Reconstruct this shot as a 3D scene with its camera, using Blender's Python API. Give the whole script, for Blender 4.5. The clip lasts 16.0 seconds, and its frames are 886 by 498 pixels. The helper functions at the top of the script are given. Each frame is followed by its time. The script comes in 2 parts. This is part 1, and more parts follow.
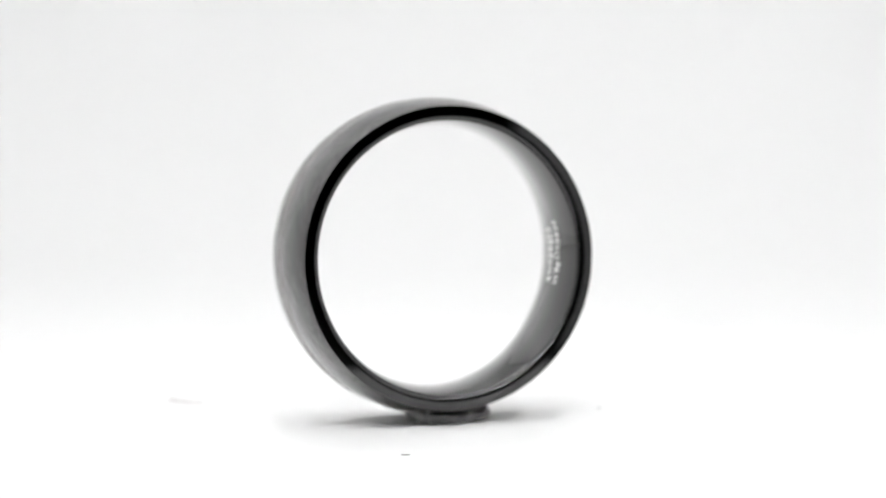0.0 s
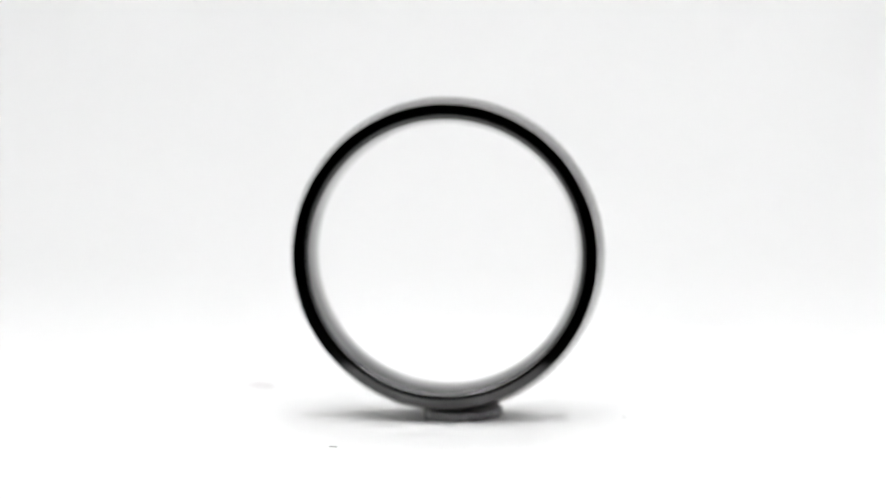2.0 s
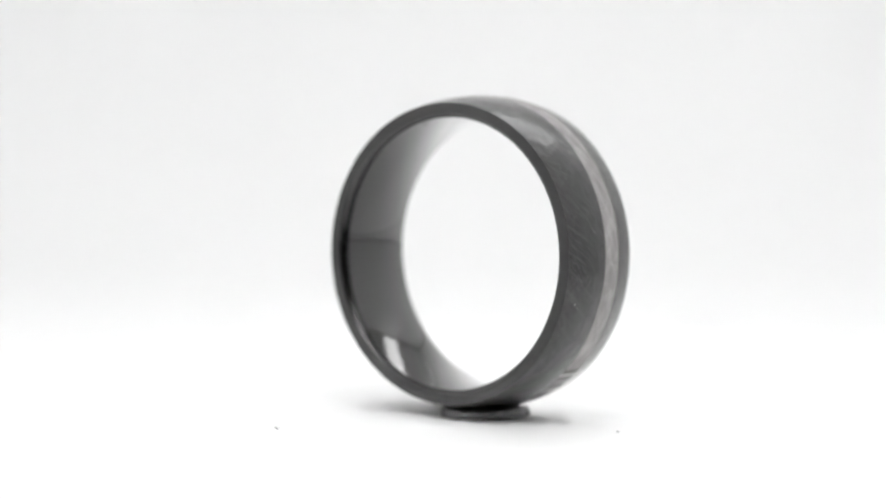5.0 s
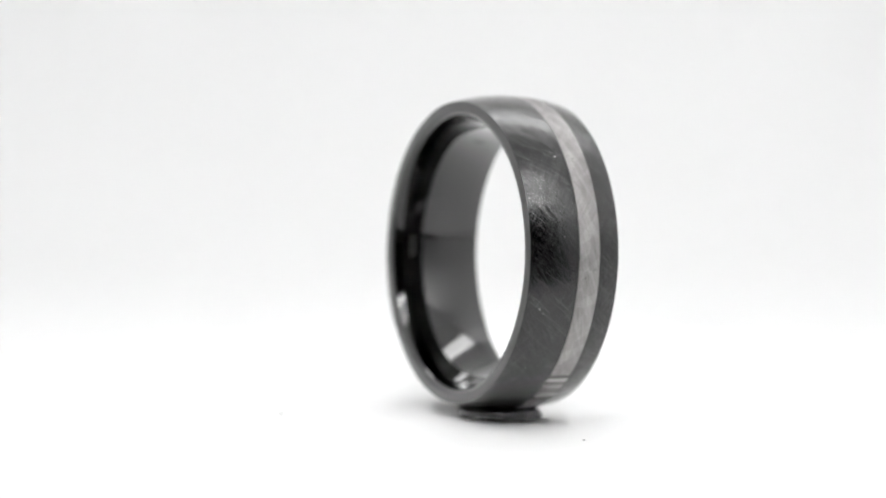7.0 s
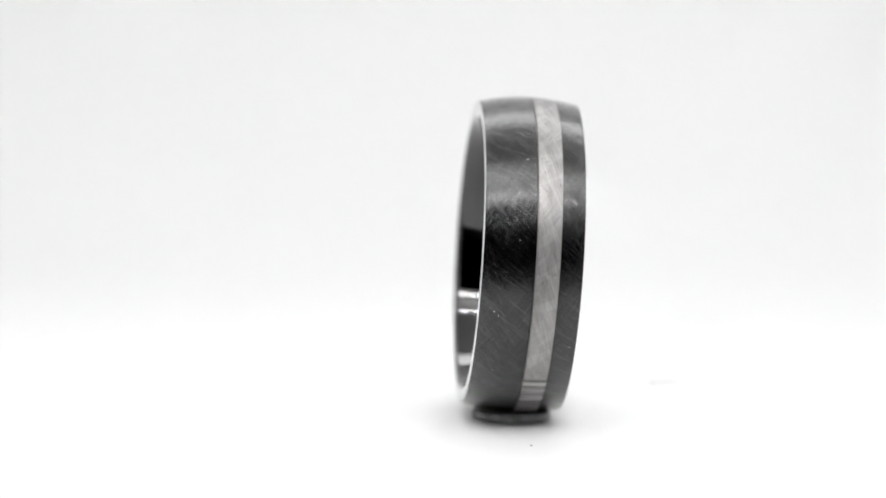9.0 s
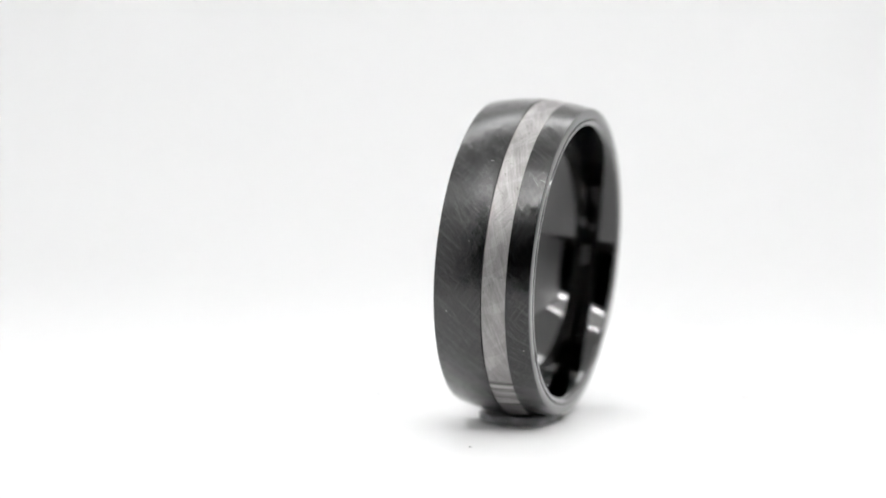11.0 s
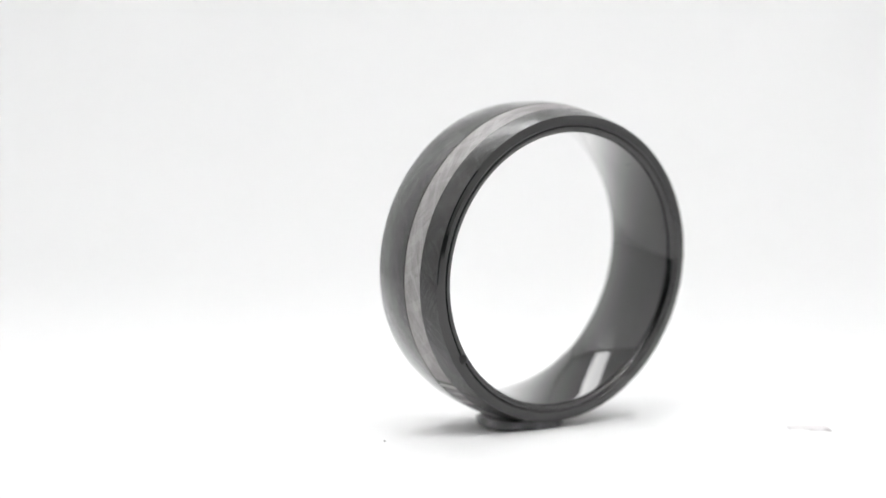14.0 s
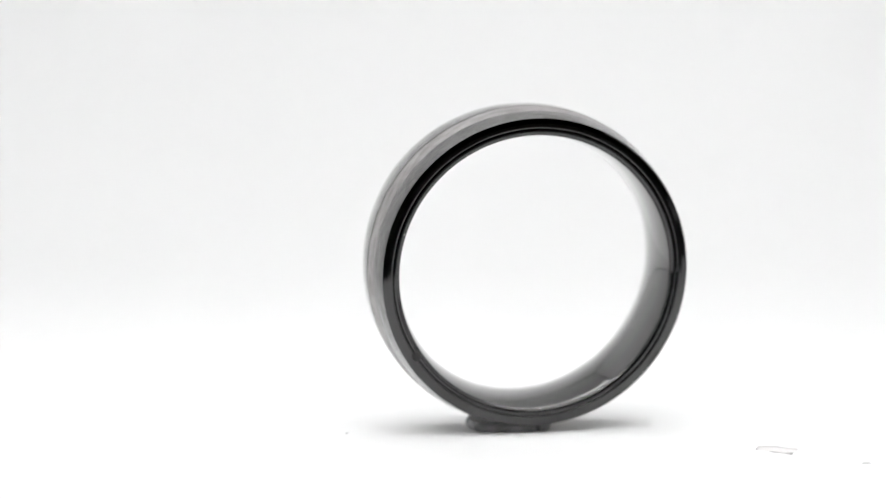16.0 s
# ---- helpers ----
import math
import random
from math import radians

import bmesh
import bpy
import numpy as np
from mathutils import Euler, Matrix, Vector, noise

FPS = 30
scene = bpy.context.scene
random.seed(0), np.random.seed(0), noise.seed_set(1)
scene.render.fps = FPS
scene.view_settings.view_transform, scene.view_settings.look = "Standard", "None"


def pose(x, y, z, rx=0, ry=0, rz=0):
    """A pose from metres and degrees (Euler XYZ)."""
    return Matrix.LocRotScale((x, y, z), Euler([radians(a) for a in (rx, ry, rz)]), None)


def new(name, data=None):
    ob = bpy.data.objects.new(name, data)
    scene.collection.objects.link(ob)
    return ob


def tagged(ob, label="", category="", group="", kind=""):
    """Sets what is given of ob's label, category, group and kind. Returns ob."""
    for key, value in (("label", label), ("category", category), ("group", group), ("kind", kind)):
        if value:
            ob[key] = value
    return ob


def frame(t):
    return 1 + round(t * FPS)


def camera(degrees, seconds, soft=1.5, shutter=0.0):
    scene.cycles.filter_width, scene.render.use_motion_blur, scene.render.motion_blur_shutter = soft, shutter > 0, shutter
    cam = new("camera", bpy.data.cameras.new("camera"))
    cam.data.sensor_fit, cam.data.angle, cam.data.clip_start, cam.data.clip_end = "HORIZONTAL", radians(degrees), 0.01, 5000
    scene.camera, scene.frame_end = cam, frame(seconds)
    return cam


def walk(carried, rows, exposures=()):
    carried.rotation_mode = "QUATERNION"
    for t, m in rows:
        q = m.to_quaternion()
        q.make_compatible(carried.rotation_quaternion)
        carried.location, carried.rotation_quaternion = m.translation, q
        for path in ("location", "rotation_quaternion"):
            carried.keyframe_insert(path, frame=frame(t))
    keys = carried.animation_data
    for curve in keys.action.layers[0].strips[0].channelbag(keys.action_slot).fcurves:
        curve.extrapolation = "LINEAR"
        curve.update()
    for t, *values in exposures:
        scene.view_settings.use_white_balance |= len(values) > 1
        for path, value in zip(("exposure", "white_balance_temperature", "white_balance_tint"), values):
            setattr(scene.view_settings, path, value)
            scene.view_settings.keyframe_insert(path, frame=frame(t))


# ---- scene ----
# A finger ring turns on a small display turntable inside a white photo light box.
# The turntable's axis is the world's z axis and its top lies at z = 0.
cam = camera(11.605, 16.0, soft=1.7)
cam.data.dof.use_dof = True
cam.data.dof.focus_distance = 0.3365
cam.data.dof.aperture_fstop = 21.5
EYE = pose(-0.002959, -0.345059, 0.057746, 90 - 7.23, 0, 0)
walk(cam, [(0.0, EYE), (16.0, EYE)])

# ---- world and light ----
world = bpy.data.worlds.new("room_air")
scene.world = world
world.use_nodes = True
world.node_tree.nodes["Background"].inputs["Color"].default_value = (0.9, 0.95, 1.0, 1)
world.node_tree.nodes["Background"].inputs["Strength"].default_value = 0.02
scene.view_settings.exposure = 0.0
LED_POWER = 190.0
MM = 0.001


# ---- materials ----
def material(name):
    m = bpy.data.materials.new(name)
    m.use_nodes = True
    nodes, links = m.node_tree.nodes, m.node_tree.links
    return m, nodes, links, nodes["Principled BSDF"]


def add(nodes, kind, **values):
    n = nodes.new(kind)
    for key, value in values.items():
        if key in n.inputs:
            n.inputs[key].default_value = value
    return n


def ramp(nodes, links, source, stops):
    r = nodes.new("ShaderNodeValToRGB")
    while len(r.color_ramp.elements) < len(stops):
        r.color_ramp.elements.new(0.5)
    for e, (p, c) in zip(r.color_ramp.elements, stops):
        e.position, e.color = p, (c, c, c, 1) if isinstance(c, float) else (*c, 1)
    links.new(source, r.inputs["Fac"])
    return r.outputs["Color"]


def matte(name, colour, rough, grain=400.0, vary=0.04, bump=0.15, depth=0.0002):
    """A plain painted or paper surface with faint blotches and grain."""
    m, nodes, links, bsdf = material(name)
    where = nodes.new("ShaderNodeTexCoord").outputs["Object"]
    big = add(nodes, "ShaderNodeTexNoise", Scale=grain / 30, Detail=4.0)
    small = add(nodes, "ShaderNodeTexNoise", Scale=grain, Detail=3.0)
    for n in (big, small):
        links.new(where, n.inputs["Vector"])
    low, high = tuple(c * (1 - vary) for c in colour), tuple(min(1.0, c * (1 + vary)) for c in colour)
    links.new(ramp(nodes, links, big.outputs["Fac"], [(0.3, low), (0.7, high)]), bsdf.inputs["Base Color"])
    bsdf.inputs["Roughness"].default_value = rough
    b = add(nodes, "ShaderNodeBump", Strength=bump, Distance=depth)
    links.new(small.outputs["Fac"], b.inputs["Height"])
    links.new(b.outputs["Normal"], bsdf.inputs["Normal"])
    return m


def streaks(nodes, links, where, degrees, along, across, detail=2.0, seed=0.0):
    """Noise drawn out along one direction of the band's surface (units: millimetres)."""
    turn = nodes.new("ShaderNodeMapping")
    turn.inputs["Rotation"].default_value = (0, 0, radians(degrees))
    links.new(where, turn.inputs["Vector"])
    size = nodes.new("ShaderNodeMapping")
    size.inputs["Scale"].default_value = (along, across, 1)
    size.inputs["Location"].default_value = (seed, seed * 1.7, 0)
    links.new(turn.outputs["Vector"], size.inputs["Vector"])
    n = add(nodes, "ShaderNodeTexNoise", Scale=1.0, Detail=detail, Roughness=0.6)
    links.new(size.outputs["Vector"], n.inputs["Vector"])
    return n.outputs["Fac"]


def mix(nodes, links, kind, a, b):
    n = nodes.new("ShaderNodeMath")
    n.operation = kind
    for i, x in enumerate((a, b)):
        if isinstance(x, float):
            n.inputs[i].default_value = x
        else:
            links.new(x, n.inputs[i])
    return n.outputs[0]


def brushed_black():
    """Black metal scoured by hand: a wavy satin surface with fine crossing scratches."""
    m, nodes, links, bsdf = material("brushed_black_metal")
    where = nodes.new("ShaderNodeTexCoord").outputs["UV"]
    patches = add(nodes, "ShaderNodeTexNoise", Scale=0.42, Detail=3.0)
    links.new(where, patches.inputs["Vector"])
    choose = ramp(nodes, links, patches.outputs["Fac"], [(0.34, 0.0), (0.66, 1.0)])

    def cuts(degrees, seed, width, long=0.2, fine=6.5):
        n = streaks(nodes, links, where, degrees, long, fine, 1.5, seed)
        away = mix(nodes, links, "ABSOLUTE", mix(nodes, links, "SUBTRACT", n, 0.5), 0.0)
        return ramp(nodes, links, away, [(0.0, 1.0), (width, 0.0)])

    blend = nodes.new("ShaderNodeMix")
    links.new(choose, blend.inputs[0])
    links.new(cuts(36, 1.0, 0.04), blend.inputs[2])
    links.new(cuts(-33, 5.0, 0.04), blend.inputs[3])
    stray = cuts(58, 9.0, 0.018, 0.10, 1.8)
    lines = mix(nodes, links, "ADD", blend.outputs[0], mix(nodes, links, "MULTIPLY", stray, 0.8))
    satin = mix(nodes, links, "ADD", streaks(nodes, links, where, 28, 0.5, 13.0, 1.0, 8.0), streaks(nodes, links, where, -44, 0.5, 13.0, 1.0, 14.0))
    # shallow waves left by the scouring pad
    waves = mix(nodes, links, "ADD", streaks(nodes, links, where, 40, 0.35, 0.9, 2.0, 21.0), streaks(nodes, links, where, -20, 0.45, 0.9, 2.0, 27.0))
    height = mix(nodes, links, "SUBTRACT", mix(nodes, links, "MULTIPLY", satin, 0.26), mix(nodes, links, "MULTIPLY", lines, 0.46))
    height = mix(nodes, links, "ADD", height, mix(nodes, links, "MULTIPLY", waves, 3.0))
    bump = add(nodes, "ShaderNodeBump", Strength=1.0, Distance=0.000013)
    links.new(height, bump.inputs["Height"])
    links.new(bump.outputs["Normal"], bsdf.inputs["Normal"])
    links.new(ramp(nodes, links, lines, [(0.0, (0.009, 0.0088, 0.0088)), (1.0, (0.045, 0.0445, 0.0445))]), bsdf.inputs["Base Color"])
    satin_rough = ramp(nodes, links, patches.outputs["Fac"], [(0.3, 0.14), (0.7, 0.21)])
    links.new(satin_rough, bsdf.inputs["Roughness"])
    links.new(satin_rough, bsdf.inputs["Coat Roughness"])
    links.new(bump.outputs["Normal"], bsdf.inputs["Coat Normal"])
    bsdf.inputs["Coat Weight"].default_value = 1.0
    bsdf.inputs["Coat IOR"].default_value = 1.5
    bsdf.inputs["Metallic"].default_value = 1.0
    return m


def polished_black():
    m, nodes, links, bsdf = material("polished_black_metal")
    where = nodes.new("ShaderNodeTexCoord").outputs["UV"]
    haze = add(nodes, "ShaderNodeTexNoise", Scale=0.6, Detail=4.0)
    links.new(where, haze.inputs["Vector"])
    fine = streaks(nodes, links, where, 3, 0.15, 14.0, seed=3.0)
    mirror = ramp(nodes, links, haze.outputs["Fac"], [(0.35, 0.012), (0.75, 0.035)])
    links.new(mirror, bsdf.inputs["Roughness"])
    links.new(mirror, bsdf.inputs["Coat Roughness"])
    bsdf.inputs["Coat Weight"].default_value = 1.0
    bsdf.inputs["Coat IOR"].default_value = 1.5
    bump = add(nodes, "ShaderNodeBump", Strength=0.06, Distance=0.00001)
    links.new(fine, bump.inputs["Height"])
    links.new(bump.outputs["Normal"], bsdf.inputs["Normal"])
    bsdf.inputs["Base Color"].default_value = (0.033, 0.0325, 0.0325, 1)
    bsdf.inputs["Metallic"].default_value = 1.0
    return m


def meteorite():
    """Etched iron: long flat lamellae that cross each other, finely lined, with a few pits."""
    m, nodes, links, bsdf = material("etched_meteorite")
    where = nodes.new("ShaderNodeTexCoord").outputs["UV"]

    def plates(degrees, seed, along, across, low, high):
        return ramp(nodes, links, streaks(nodes, links, where, degrees, along, across, 0.0, seed), [(low, 0.0), (high, 1.0)])

    big = mix(nodes, links, "ADD", plates(27, 2.0, 0.28, 1.5, 0.52, 0.56), plates(-52, 7.0, 0.28, 1.3, 0.55, 0.59))
    big = mix(nodes, links, "SUBTRACT", big, plates(12, 33.0, 0.35, 1.1, 0.56, 0.60))
    cells = add(nodes, "ShaderNodeTexNoise", Scale=0.3, Detail=1.0)
    links.new(where, cells.inputs["Vector"])
    turn = nodes.new("ShaderNodeMix")
    links.new(ramp(nodes, links, cells.outputs["Fac"], [(0.49, 0.0), (0.51, 1.0)]), turn.inputs[0])
    links.new(streaks(nodes, links, where, 18, 0.4, 6.0, 3.0, 11.0), turn.inputs[2])
    links.new(streaks(nodes, links, where, -38, 0.4, 6.0, 3.0, 17.0), turn.inputs[3])
    grains = add(nodes, "ShaderNodeTexNoise", Scale=7.0, Detail=4.0)
    links.new(where, grains.inputs["Vector"])
    pits = ramp(nodes, links, streaks(nodes, links, where, 30, 0.9, 3.0, 3.0, 41.0), [(0.66, 0.0), (0.72, 1.0)])
    face = mix(nodes, links, "ADD", mix(nodes, links, "MULTIPLY", big, 0.07), mix(nodes, links, "MULTIPLY", turn.outputs[0], 0.42))
    face = mix(nodes, links, "ADD", face, mix(nodes, links, "MULTIPLY", grains.outputs["Fac"], 0.22))
    face = mix(nodes, links, "ADD", face, 0.24)
    # on one stretch of the stripe the lamellae run straight across it
    split = nodes.new("ShaderNodeSeparateXYZ")
    links.new(where, split.inputs[0])
    bars = streaks(nodes, links, where, 91, 0.08, 2.1, 1.0, 4.0)
    place = ramp(nodes, links, mix(nodes, links, "DIVIDE", split.outputs[0], 74.14), [(0.815, 0.0), (0.822, 1.0), (0.879, 1.0), (0.881, 0.0)])
    crossed = nodes.new("ShaderNodeMix")
    links.new(place, crossed.inputs[0])
    links.new(face, crossed.inputs[2])
    links.new(ramp(nodes, links, bars, [(0.40, 0.12), (0.47, 0.62), (0.52, 0.30), (0.60, 1.0)]), crossed.inputs[3])
    height = mix(nodes, links, "SUBTRACT", crossed.outputs[0], mix(nodes, links, "MULTIPLY", pits, 0.42))
    links.new(ramp(nodes, links, height, [(0.1, (0.11, 0.106, 0.105)), (0.5, (0.265, 0.256, 0.255)), (0.9, (0.46, 0.444, 0.442))]), bsdf.inputs["Base Color"])
    links.new(ramp(nodes, links, height, [(0.2, 0.64), (0.9, 0.42)]), bsdf.inputs["Roughness"])
    bump = add(nodes, "ShaderNodeBump", Strength=0.8, Distance=0.00003)
    links.new(height, bump.inputs["Height"])
    links.new(bump.outputs["Normal"], bsdf.inputs["Normal"])
    bsdf.inputs["Metallic"].default_value = 0.85
    return m


def putty_grey():
    m, nodes, links, bsdf = material("grey_putty")
    where = nodes.new("ShaderNodeTexCoord").outputs["Object"]
    n = add(nodes, "ShaderNodeTexNoise", Scale=900.0, Detail=4.0)
    links.new(where, n.inputs["Vector"])
    links.new(ramp(nodes, links, n.outputs["Fac"], [(0.3, (0.11, 0.111, 0.114)), (0.75, (0.23, 0.232, 0.236))]), bsdf.inputs["Base Color"])
    bsdf.inputs["Roughness"].default_value = 0.42
    bump = add(nodes, "ShaderNodeBump", Strength=0.5, Distance=0.00008)
    links.new(n.outputs["Fac"], bump.inputs["Height"])
    links.new(bump.outputs["Normal"], bsdf.inputs["Normal"])
    return m


def glowing(name, colour, strength):
    m, nodes, links, bsdf = material(name)
    bsdf.inputs["Base Color"].default_value = (0.8, 0.8, 0.8, 1)
    bsdf.inputs["Emission Color"].default_value = (*colour, 1)
    bsdf.inputs["Emission Strength"].default_value = strength
    return m


BRUSHED, POLISHED, METEORITE, PUTTY = brushed_black(), polished_black(), meteorite(), putty_grey()
PAPER = matte("white_backdrop_sheet", (0.74, 0.74, 0.74), 0.6, 500.0, 0.006, 0.05)
PLATTER = matte("white_platter_top", (0.85, 0.85, 0.85), 0.55, 500.0, 0.006, 0.05)
PLASTIC = matte("white_plastic", (0.8, 0.8, 0.8), 0.4, 300.0, 0.02, 0.05)
BOX = matte("white_box_lining", (0.865, 0.865, 0.865), 0.5, 300.0, 0.01, 0.05)
TABLE = matte("dark_table_wood", (0.05, 0.042, 0.037), 0.5, 60.0, 0.3, 0.2, 0.0005)
BLACK = matte("black_plastic", (0.012, 0.012, 0.013), 0.45, 300.0, 0.1, 0.05)
ROOM = matte("dark_room_paint", (0.06, 0.06, 0.065), 0.9, 20.0, 0.1, 0.1, 0.001)
STRIP = matte("led_strip_backing", (0.75, 0.75, 0.75), 0.5, 800.0, 0.05)
LINT = matte("dark_lint", (0.04, 0.038, 0.038), 0.8, 5000.0, 0.3)
PALE = matte("pale_smudge", (0.70, 0.685, 0.685), 0.7, 3000.0, 0.05)
ETCH = matte("etched_pale_grey", (0.85, 0.845, 0.84), 0.55, 5000.0, 0.15)
DUST = matte("pale_dust", (0.30, 0.295, 0.29), 0.8, 5000.0, 0.1)
NICK = matte("dark_nick", (0.015, 0.015, 0.015), 0.7, 9000.0, 0.3)
LED = glowing("led_chip_light", (1.0, 1.0, 1.0), LED_POWER)
OPAL = glowing("opal_cover_light", (1.0, 1.0, 1.0), LED_POWER * 0.0275)


# ---- building helpers ----
def link_mesh(name, bm, mats, parent=None, label="", smooth=False):
    me = bpy.data.meshes.new(name)
    bm.normal_update()
    bm.to_mesh(me)
    bm.free()
    for m in mats if isinstance(mats, (list, tuple)) else [mats]:
        me.materials.append(m)
    if smooth:
        for p in me.polygons:
            p.use_smooth = True
    ob = new(name, me)
    if parent:
        ob.parent = parent
    if label:
        tagged(ob, label)
    return ob


def part(name, bm, mat, parent, label="", smooth=False):
    return link_mesh(name, bm, mat, parent, label, smooth)


def box_mesh(x0, y0, z0, x1, y1, z1, bevel=0.0):
    bm = bmesh.new()
    bmesh.ops.create_cube(bm, size=1.0)
    for v in bm.verts:
        v.co = Vector(((x0 + x1) / 2 + v.co.x * (x1 - x0), (y0 + y1) / 2 + v.co.y * (y1 - y0), (z0 + z1) / 2 + v.co.z * (z1 - z0)))
    if bevel:
        bmesh.ops.bevel(bm, geom=bm.edges[:], offset=bevel, segments=2, profile=0.5, affect="EDGES")
    return bm


def lathe(stretches, steps=288, axis="x", uv=True):
    """A turned solid. Each stretch is a smooth run of (along, radius); the stretches meet in sharp edges and close the section."""
    bm = bmesh.new()
    layer = bm.loops.layers.uv.new("UVMap") if uv else None
    travelled, shared = 0.0, {}

    def circle(a, r):
        key = (round(a * 1e8), round(r * 1e8))
        if key not in shared:
            shared[key] = []
            for k in range(steps):
                w = 2 * math.pi * k / steps
                p = (a, r * math.cos(w), r * math.sin(w)) if axis == "x" else (r * math.cos(w), r * math.sin(w), a)
                shared[key].append(bm.verts.new(p))
        return shared[key]

    ends = []
    for stretch in stretches:
        rings, marks = [], []
        for i, (a, r) in enumerate(stretch):
            if i:
                travelled += math.hypot(a - stretch[i - 1][0], r - stretch[i - 1][1])
            marks.append(travelled)
            rings.append(circle(a, r))
        ends += [rings[0], rings[-1]]
        for i in range(len(stretch) - 1):
            for k in range(steps):
                j = (k + 1) % steps
                f = bm.faces.new((rings[i][k], rings[i][j], rings[i + 1][j], rings[i + 1][k]))
                f.smooth = True
                if layer:
                    around = 2 * math.pi * 0.0118 / steps * 1000
                    for loop, (u, v) in zip(f.loops, ((k, i), (k + 1, i), (k + 1, i + 1), (k, i + 1))):
                        loop[layer].uv = (u * around, marks[v] * 1000)
    for ring in ends:
        for k in range(steps):
            e = bm.edges.get((ring[k], ring[(k + 1) % steps]))
            if e:
                e.smooth = False
    bmesh.ops.recalc_face_normals(bm, faces=bm.faces[:])
    return bm


# ---- the room and the light box ----
FLOOR = -0.004           # floor of the box under the turntable
SHEET_FRONT = -0.055     # front edge of the white sheet
FRONT, BACK, LEFT, RIGHT, TOP = -0.100, 0.200, -0.086, 0.100, 0.138
WALL = 0.006


def structure(name, bm, mat, label):
    return tagged(link_mesh(name, bm, mat), label, "", "", "structure")


def build_room():
    z = FLOOR - WALL
    x, y0, y1, up = 0.6, -0.8, 0.5, 0.8
    structure("ground", box_mesh(-x, y0, z - 0.03, x, y1, z), TABLE, "dark table top under the light box")
    structure("wall_north", box_mesh(-x, y1, z, x, y1 + 0.05, z + up), ROOM, "dark wall of the unlit room")
    structure("wall_south", box_mesh(-x, y0 - 0.05, z, x, y0, z + up), ROOM, "dark wall of the unlit room")
    structure("wall_east", box_mesh(x, y0 - 0.05, z - 0.03, x + 0.05, y1 + 0.05, z + up), ROOM, "dark wall of the unlit room")
    structure("wall_west", box_mesh(-x - 0.05, y0 - 0.05, z - 0.03, -x, y1 + 0.05, z + up), ROOM, "dark wall of the unlit room")
    structure("ceiling", box_mesh(-x - 0.05, y0 - 0.05, z + up, x + 0.05, y1 + 0.05, z + up + 0.03), ROOM, "dark ceiling of the unlit room")


def build_light_box():
    box = tagged(new("photo_light_box"), "white photo light box with an open front, standing on a table", "light box")
    box.location = (0, 0, FLOOR - WALL)
    up = TOP - FLOOR + WALL
    part("bottom_panel", box_mesh(LEFT, FRONT, 0, RIGHT, BACK, WALL), BLACK, box, "black bottom panel")
    part("back_panel", box_mesh(LEFT - WALL, BACK, 0, RIGHT + WALL, BACK + WALL, up), BOX, box)
    part("side_panel", box_mesh(LEFT - WALL, FRONT, 0, LEFT, BACK, up), BOX, box)
    part("side_panel", box_mesh(RIGHT, FRONT, 0, RIGHT + WALL, BACK, up), BOX, box)
    part("front_flap", box_mesh(LEFT, FRONT - 0.002, 0.110 - FLOOR + WALL, RIGHT, FRONT + 0.002, up), BOX, box)
    part("top_panel", box_mesh(LEFT - WALL, FRONT, up, RIGHT + WALL, BACK + WALL, up + WALL), BOX, box)


def build_backdrop():
    """One white sheet, flat on the box's floor and swept up its back in a wide curve."""
    bm = bmesh.new()
    radius, thick, low = 0.100, 0.0006, FLOOR + 0.0002
    y1 = BACK - 0.002
    under = [(SHEET_FRONT, low), (0.0, low)]
    over = [(SHEET_FRONT, low + thick), (0.0, low + thick)]
    for i in range(61):
        a = math.pi / 2 * i / 60
        for line, r in ((under, radius), (over, radius - thick)):
            line.append((y1 - radius + r * math.sin(a), low + radius - r * math.cos(a)))
    under.append((y1, TOP - 0.004))
    over.append((y1 - thick, TOP - 0.004))
    section = over + under[::-1]
    rows = [[bm.verts.new((side, y, z)) for y, z in section] for side in (LEFT + 0.001, RIGHT - 0.001)]
    count = len(section)
    for k in range(count):
        j = (k + 1) % count
        bm.faces.new((rows[0][k], rows[0][j], rows[1][j], rows[1][k]))
    half = len(over)
    for row in rows:
        for k in range(half - 1):
            bm.faces.new((row[k], row[k + 1], row[count - 2 - k], row[count - 1 - k]))
    bmesh.ops.recalc_face_normals(bm, faces=bm.faces[:])
    ob = link_mesh("backdrop", bm, PAPER)
    tagged(ob, "seamless white sheet swept up behind the turntable", "", "", "structure")


def led_strip(y, z, tilt, label, size, count=16):
    """A lit strip; its chips face down when tilt is 0."""
    strip = tagged(new("led_strip"), label, "light strip", "LED strips")
    strip.matrix_basis = pose((LEFT + RIGHT) / 2, y, z, tilt, 0, 0)
    half = (RIGHT - LEFT) / 2 - 0.006
    part("backing", box_mesh(-half, -0.005, -0.0012, half, 0.005, 0), STRIP, strip)
    chip = None
    for k in range(count):
        x = -half + (k + 0.5) * 2 * half / count
        if chip is None:
            piece = part("led_chip", box_mesh(-size / 2, -size / 2, -0.0010, size / 2, size / 2, 0.0, 0.0003), LED, strip, "lit LED chip")
            chip = piece.data
        else:
            piece = tagged(new("led_chip", chip), "lit LED chip")
            piece.parent = strip
        piece.location = (x, 0, -0.0012)


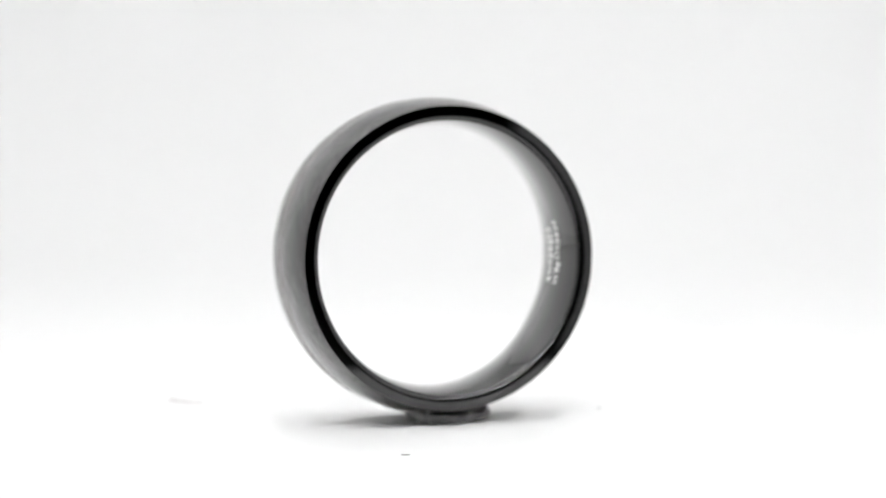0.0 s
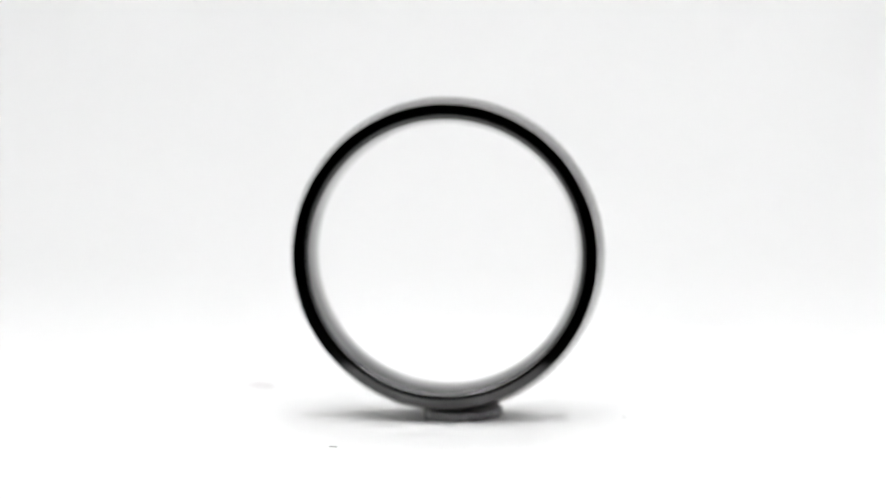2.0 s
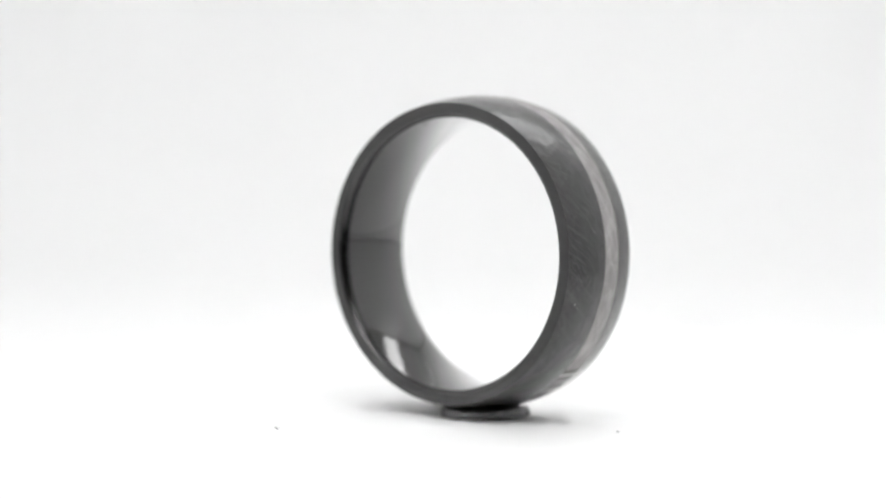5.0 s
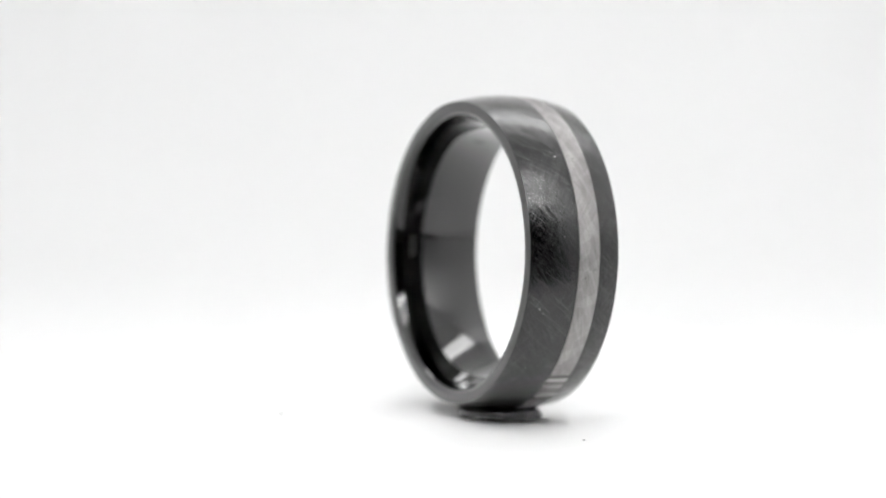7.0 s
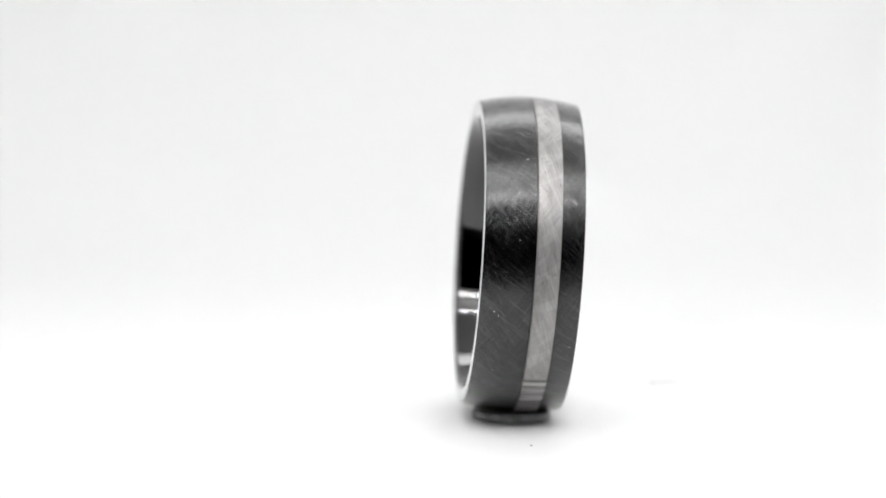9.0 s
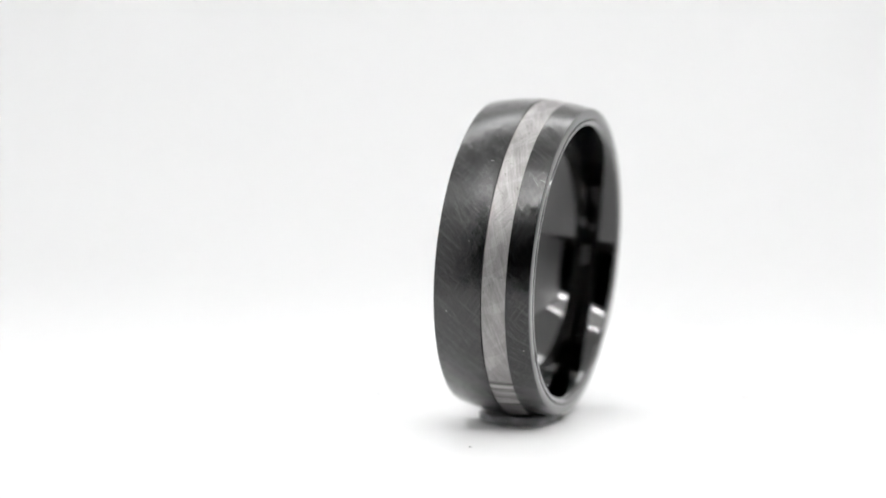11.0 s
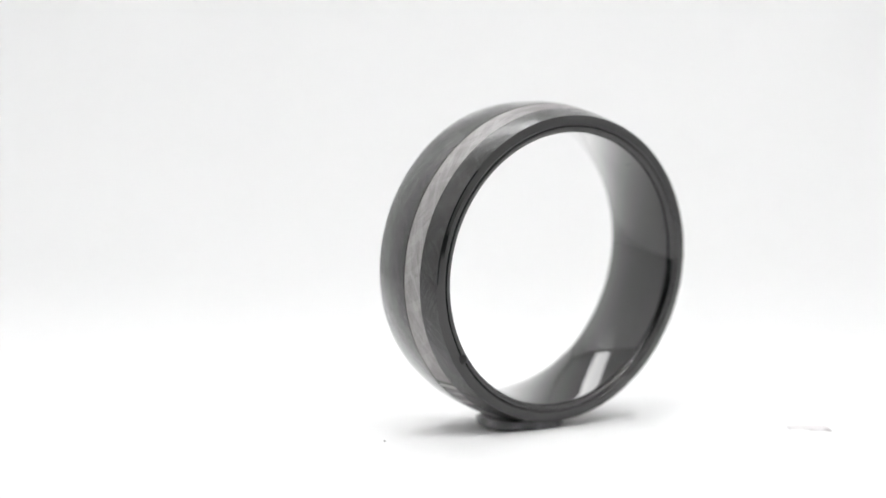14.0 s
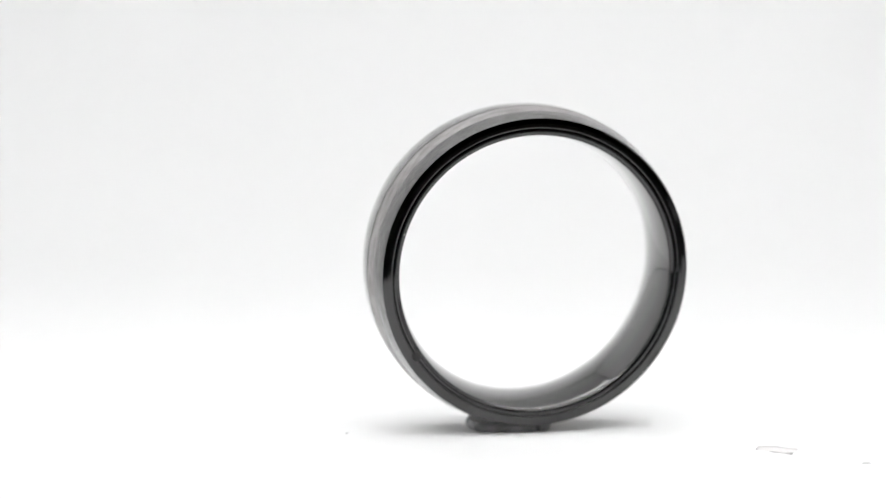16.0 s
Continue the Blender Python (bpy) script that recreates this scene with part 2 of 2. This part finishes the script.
def light_bar(y, width=0.020):
    """A flat bar lamp with a glowing opal cover."""
    bar = tagged(new("light_bar"), "flat white light bar with a glowing opal cover", "light bar")
    bar.location = ((LEFT + RIGHT) / 2, y, TOP)
    half = (RIGHT - LEFT) / 2 - 0.006
    part("housing", box_mesh(-half, -width / 2 - 0.0015, -0.003, half, width / 2 + 0.0015, 0, 0.0004), PLASTIC, bar)
    part("cover", box_mesh(-half + 0.001, -width / 2, -0.0042, half - 0.001, width / 2, -0.0028, 0.0004), OPAL, bar, "glowing opal cover")


def build_turntable():
    table = tagged(new("turntable"), "small round white display turntable, turning slowly", "turntable")
    table.location = (0, 0, FLOOR + 0.0009)
    h = -FLOOR - 0.0009
    base = [[(0.0, 0.0001), (0.0, 0.040)], [(0.0, 0.040), (0.0002, 0.0405), (0.0010, 0.0405), (0.0012, 0.040)], [(0.0012, 0.040), (0.0012, 0.0001)]]
    part("base", lathe(base, 128, "z", False), PLASTIC, table)
    R = 0.0545
    top = [[(0.0015, 0.0001), (0.0015, R - 0.0006)], [(0.0015, R - 0.0006), (0.0019, R), (h - 0.0006, R), (h - 0.0002, R - 0.0002), (h, R - 0.0006)], [(h, R - 0.0006), (h, 0.03), (h, 0.0001)]]
    platter = part("platter", lathe(top, 192, "z", False), PLATTER, table, "white platter top")
    return platter


# ---- the ring ----
HALF = 4.0 * MM
R_TOP, R_EDGE_A, R_EDGE_B, R_CORE = 12.705 * MM, 12.12 * MM, 12.26 * MM, 11.45 * MM
R_LIP_A, R_LIP_B, R_MID = 11.06 * MM, 10.97 * MM, 10.40 * MM
INLAY_A, INLAY_B = -0.168 * MM, -2.048 * MM
EDGE_A, EDGE_B = 3.945 * MM, -3.900 * MM


def dome(a):
    return R_TOP - (R_TOP - (R_EDGE_A if a > 0 else R_EDGE_B)) * (a / HALF) ** 2


def bore(a):
    lip = R_LIP_A if a > 0 else R_LIP_B
    q = abs(a) / HALF
    return R_MID + (lip - R_MID) * (0.95 * q ** 2 + 0.05 * q ** 4)


def run(f, a, b, n):
    return [(a + (b - a) * i / n, f(a + (b - a) * i / n)) for i in range(n + 1)]


def fillet(p, corner, q, size, n=6):
    """A rounded corner between two straight runs."""
    p, c, q = Vector(p), Vector(corner), Vector(q)
    a, b = c + (p - c).normalized() * size, c + (q - c).normalized() * size
    return [tuple((1 - t) ** 2 * a + 2 * t * (1 - t) * c + t * t * b) for t in (i / n for i in range(n + 1))]


def build_ring():
    ring = tagged(new("ring"), "black metal ring with a grey meteorite inlay stripe, standing on edge", "ring")
    gap, gap_b = 0.085 * MM, 0.02 * MM
    deep = 0.55 * MM
    # outer shell: two brushed shoulders with the channel for the inlay between them
    shell = [
        run(dome, EDGE_A, INLAY_A + gap, 22),
        [(INLAY_A + gap, dome(INLAY_A)), (INLAY_A + gap, dome(INLAY_A) - deep)],
        [(INLAY_A + gap, dome(INLAY_A) - deep), (INLAY_B - gap_b, dome(INLAY_B) - deep)],
        [(INLAY_B - gap_b, dome(INLAY_B) - deep), (INLAY_B - gap_b, dome(INLAY_B))],
        run(dome, INLAY_B - gap_b, EDGE_B, 14),
        [(EDGE_B, dome(EDGE_B)), (EDGE_B, R_CORE)],
        [(EDGE_B, R_CORE), (EDGE_A, R_CORE)],
        [(EDGE_A, R_CORE), (EDGE_A, dome(EDGE_A))],
    ]
    part("band", lathe(shell), BRUSHED, ring, "brushed black outer band")
    # polished lining: comfort-fit bore, rounded lips and the slanting edge faces
    lip_a, lip_b = (HALF, R_LIP_A), (-HALF, R_LIP_B)
    top_a, top_b = (EDGE_A + 0.002 * MM, dome(EDGE_A) - 0.01 * MM), (EDGE_B - 0.002 * MM, dome(EDGE_B) - 0.01 * MM)
    in_a, in_b = (HALF * 0.87, bore(HALF * 0.87)), (-HALF * 0.87, bore(-HALF * 0.87))
    round_a = fillet(top_a, lip_a, in_a, 0.42 * MM, 12)
    step = (-HALF + 0.020 * MM, R_LIP_B + 0.40 * MM)
    flat, slant = (-HALF + 0.030 * MM, 11.88 * MM), (-HALF + 0.066 * MM, 12.17 * MM)
    round_b = fillet(in_b, lip_b, step, 0.36 * MM, 12)
    edge = fillet((step[0] + 0.17 * MM, step[1] + 0.05 * MM), (step[0] + 0.004 * MM, step[1] + 0.10 * MM), (-HALF + 0.030 * MM, 11.88 * MM), 0.16 * MM, 8)
    inner = run(bore, round_a[-1][0], round_b[0][0], 40)
    lining = [
        [top_a, *round_a[:1]],
        [*round_a, *inner[1:-1], *round_b],
        [round_b[-1], step],
        [step, (step[0] + 0.17 * MM, step[1] + 0.05 * MM)],
        [(step[0] + 0.17 * MM, step[1] + 0.05 * MM), *edge],
        [edge[-1], flat],
        [flat, slant],
        [slant, top_b],
        [top_b, (top_b[0], R_CORE - 0.01 * MM)],
        [(top_b[0], R_CORE - 0.01 * MM), (top_a[0], R_CORE - 0.01 * MM)],
        [(top_a[0], R_CORE - 0.01 * MM), top_a],
    ]
    part("lining", lathe(lining), POLISHED, ring, "mirror-polished black comfort-fit lining")
    f = lambda a: dome(a) - 0.012 * MM
    stripe = [
        run(f, INLAY_A, INLAY_B, 14),
        [(INLAY_B, f(INLAY_B)), (INLAY_B, dome(INLAY_B) - deep + 0.01 * MM)],
        [(INLAY_B, dome(INLAY_B) - deep + 0.01 * MM), (INLAY_A, dome(INLAY_A) - deep + 0.01 * MM)],
        [(INLAY_A, dome(INLAY_A) - deep + 0.01 * MM), (INLAY_A, f(INLAY_A))],
    ]
    part("inlay", lathe(stripe), METEORITE, ring, "grey etched meteorite inlay")
    engrave(ring)
    wear(ring)
    return ring


def on_ring(a, degrees, radius):
    """The pose of a mark on the ring: x along the ring's axis, y round it, z outwards."""
    w = radians(degrees)
    out = Vector((0, math.cos(w), math.sin(w)))
    m = Matrix((Vector((1, 0, 0)), Vector((0, -math.sin(w), math.cos(w))), out)).transposed().to_4x4()
    return Matrix.Translation(Vector((a, 0, 0)) + out * radius) @ m


def engrave(ring):
    """Two short lines of worn engraving inside, too faint to read: plain marks."""
    rnd = random.Random(4)
    shapes = []
    for long, wide in ((1.1, 0.22), (0.8, 0.36), (1.1, 0.34), (0.7, 0.24)):
        me = bpy.data.meshes.new("engraved_mark")
        bm = box_mesh(-long / 2 * MM, -wide / 2 * MM, -0.012 * MM, long / 2 * MM, wide / 2 * MM, 0.012 * MM)
        bm.to_mesh(me)
        bm.free()
        me.materials.append(ETCH)
        shapes.append(me)
    for a, first, last in ((-0.62, -13, 11), (0.72, -14, 14)):
        d = first
        while d < last:
            mark = new("engraved_mark", rnd.choice(shapes))
            mark.parent = ring
            at = (a + rnd.uniform(-0.08, 0.08)) * MM
            mark.matrix_local = on_ring(at, d, bore(at) - 0.001 * MM)
            d += rnd.uniform(2.2, 3.2)


def wear(ring):
    """Dust caught on the band, and nicks in its edges."""
    def lump(name, size, squash, mat, at, seed, label):
        bm = bmesh.new()
        bmesh.ops.create_icosphere(bm, subdivisions=2, radius=1.0)
        for v in bm.verts:
            k = 1 + 0.55 * noise.noise(v.co * 1.8 + Vector((seed, 2.0, 0)))
            v.co = Vector((v.co.x * size[0] * k, v.co.y * size[1] * k, v.co.z * squash)) * MM
        ob = part(name, bm, mat, ring, label, True)
        ob.matrix_local = at
    dust = "pale dust speck caught on the band"
    for i, (a, w, x, y) in enumerate(((3.3, 184, 0.05, 0.09), (0.7, 43, 0.14, 0.05), (2.8, 345.5, 0.05, 0.08), (2.45, 344, 0.03, 0.05), (2.4, 320, 0.04, 0.06), (-3.4, 332.5, 0.05, 0.04), (3.5, 100, 0.06, 0.05), (1.2, 12, 0.04, 0.04))):
        lump("dust_speck", (x, y), 0.025, DUST, on_ring(a * MM, w, dome(a * MM)), i, dust)
    for i, (a, w, x, y) in enumerate(((-0.17, 45.5, 0.10, 0.07), (-0.17, 293.5, 0.06, 0.10), (-0.55, 43.8, 0.13, 0.035), (-0.85, 42.4, 0.14, 0.035), (-1.1, 40.8, 0.12, 0.035), (-1.0, 38.6, 0.09, 0.035), (-1.98, 40, 0.05, 0.09), (-0.4, 24.5, 0.1, 0.03), (-1.5, 23.5, 0.12, 0.03), (-2.05, 38, 0.05, 0.06), (-2.05, 356, 0.05, 0.04))):
        lump("bright_burr", (x, y), 0.03, METEORITE, on_ring(a * MM, w, dome(a * MM)), 20 + i, "bright metal burr at the edge of the inlay")
    lump("nick", (0.032, 0.46), 0.38, NICK, on_ring(-3.966 * MM, 326, 11.44 * MM), 31, "dark nick in the polished edge")
    lump("nick", (0.035, 0.07), 0.08, DUST, on_ring(-3.97 * MM, 17.5, 11.10 * MM), 33, "pale chip in the polished edge")


PAD_AT = (0.75 * MM, 1.25 * MM)


def build_pad():
    """A pressed lump of putty under the ring, with a torn outline and two cracks."""
    bm = bmesh.new()
    n, levels = 120, 8
    rows = []
    for i in range(levels):
        t = i / (levels - 1)
        ring = []
        for k in range(n):
            w = 2 * math.pi * k / n
            c, s = math.cos(w), math.sin(w)
            square = (abs(c) ** 3.4 + abs(s) ** 3.4) ** (-1 / 3.4)
            r = square * (1.0 + 0.03 * math.sin(math.pi * t))
            r *= 1 + 0.09 * noise.noise((c * 1.5, s * 1.5, 0.3 + t * 0.5)) + 0.035 * noise.noise((c * 6, s * 6, t * 2))
            r *= 1 - 0.2 * max(0.0, (c + s) * 0.707 - 0.75) / 0.25
            r -= 0.10 if k in (70, 82) else 0.0
            x, y = 3.05 * MM * r * c + 0.25 * MM * s, 3.05 * MM * r * s
            top = (0.66 + 0.16 * s * s + 0.10 * noise.noise((c * 2, s * 2, 4.0)) + 0.05 * noise.noise((c * 9, s * 9, 1.0))) * MM
            # one corner is lifted off the platter
            lift = max(0.0, (x + y) * 0.707 - 1.6 * MM) * 0.20
            ring.append(bm.verts.new((x, y, lift + (max(top, lift + 0.2 * MM) - lift) * t)))
        rows.append(ring)
    for a, b in zip(rows, rows[1:]):
        for k in range(n):
            j = (k + 1) % n
            bm.faces.new((a[k], a[j], b[j], b[k]))
    under = bm.verts.new((-0.4 * MM, -0.4 * MM, 0.0))
    for k in range(n):
        bm.faces.new((rows[0][(k + 1) % n], rows[0][k], under))
    shelf = [bm.verts.new((v.co.x * 0.6, v.co.y * 0.6, 0.52 * MM)) for v in rows[-1]]
    for k in range(n):
        j = (k + 1) % n
        bm.faces.new((rows[-1][k], rows[-1][j], shelf[j], shelf[k]))
    bm.faces.new(shelf)
    ob = link_mesh("putty_pad", bm, PUTTY)
    return tagged(ob, "pressed lump of grey putty that holds the ring upright", "putty")


def speck(length, width, seed, mat, label, category, thick=0.05):
    """A crumb or scrap of lint: a low, uneven lump."""
    bm = bmesh.new()
    bmesh.ops.create_icosphere(bm, subdivisions=2, radius=1.0)
    for v in bm.verts:
        k = 1 + 0.5 * noise.noise(v.co * 1.6 + Vector((seed, 0, 0)))
        v.co = Vector((v.co.x * length / 2 * k, v.co.y * width / 2 * k + 0.15 * length * (v.co.x ** 2), (v.co.z + 0.9) * thick / 2)) * MM
    return tagged(link_mesh(category.replace(" ", "_"), bm, mat, smooth=True), label, category)


build_room()
build_light_box()
build_backdrop()
led_strip(-0.057, TOP, 0, "white strip of lit LED chips under the box top", 0.0021)
light_bar(0.073, 0.036)
led_strip(FRONT + 0.002, 0.122, 90, "white strip of lit LED chips inside the front flap", 0.0031)
platter = build_turntable()
ring = build_ring()
pad = build_pad()

# ---- how everything on the platter turns ----
SPIN_START, SPIN_RATE, SPIN_EASE = 290.045, 11.697, -0.047
LEAN = 3.897
RING_AT = (-3.288 * MM, -2.781 * MM, 13.149 * MM)


def heading(t):
    return SPIN_START - SPIN_RATE * t - SPIN_EASE * t * (t - 16) / 16


def lay(ob, x, y, turn):
    carried.append((ob, pose(x * MM, y * MM, 0, 0, 0, turn)))


carried = [(ring, pose(*RING_AT, 0, -LEAN, 0)), (pad, pose(RING_AT[0] + PAD_AT[0], RING_AT[1] + PAD_AT[1], 0))]


scrap = "tiny dark scrap of lint lying on the white platter"
lay(speck(0.75, 0.26, 1.0, LINT, scrap, "lint"), 12.5, -10.8, 70)
lay(speck(0.27, 0.2, 2.0, LINT, scrap, "lint"), -3.0, 11.5, 20)
lay(speck(0.9, 0.16, 3.0, LINT, scrap, "lint"), -25.1, -24.2, 80)
faint = "faint pale smudge on the white platter"
lay(speck(3.6, 2.6, 7.0, PALE, faint, "smudge", 0.006), -17.8, -19.5, 30)


def motions():
    times = [i * 0.5 for i in range(33)]
    walk(platter, [(t, pose(0, 0, 0, 0, 0, heading(t))) for t in times])
    for ob, local in carried:
        walk(ob, [(t, pose(0, 0, 0, 0, 0, heading(t)) @ local) for t in times])


motions()
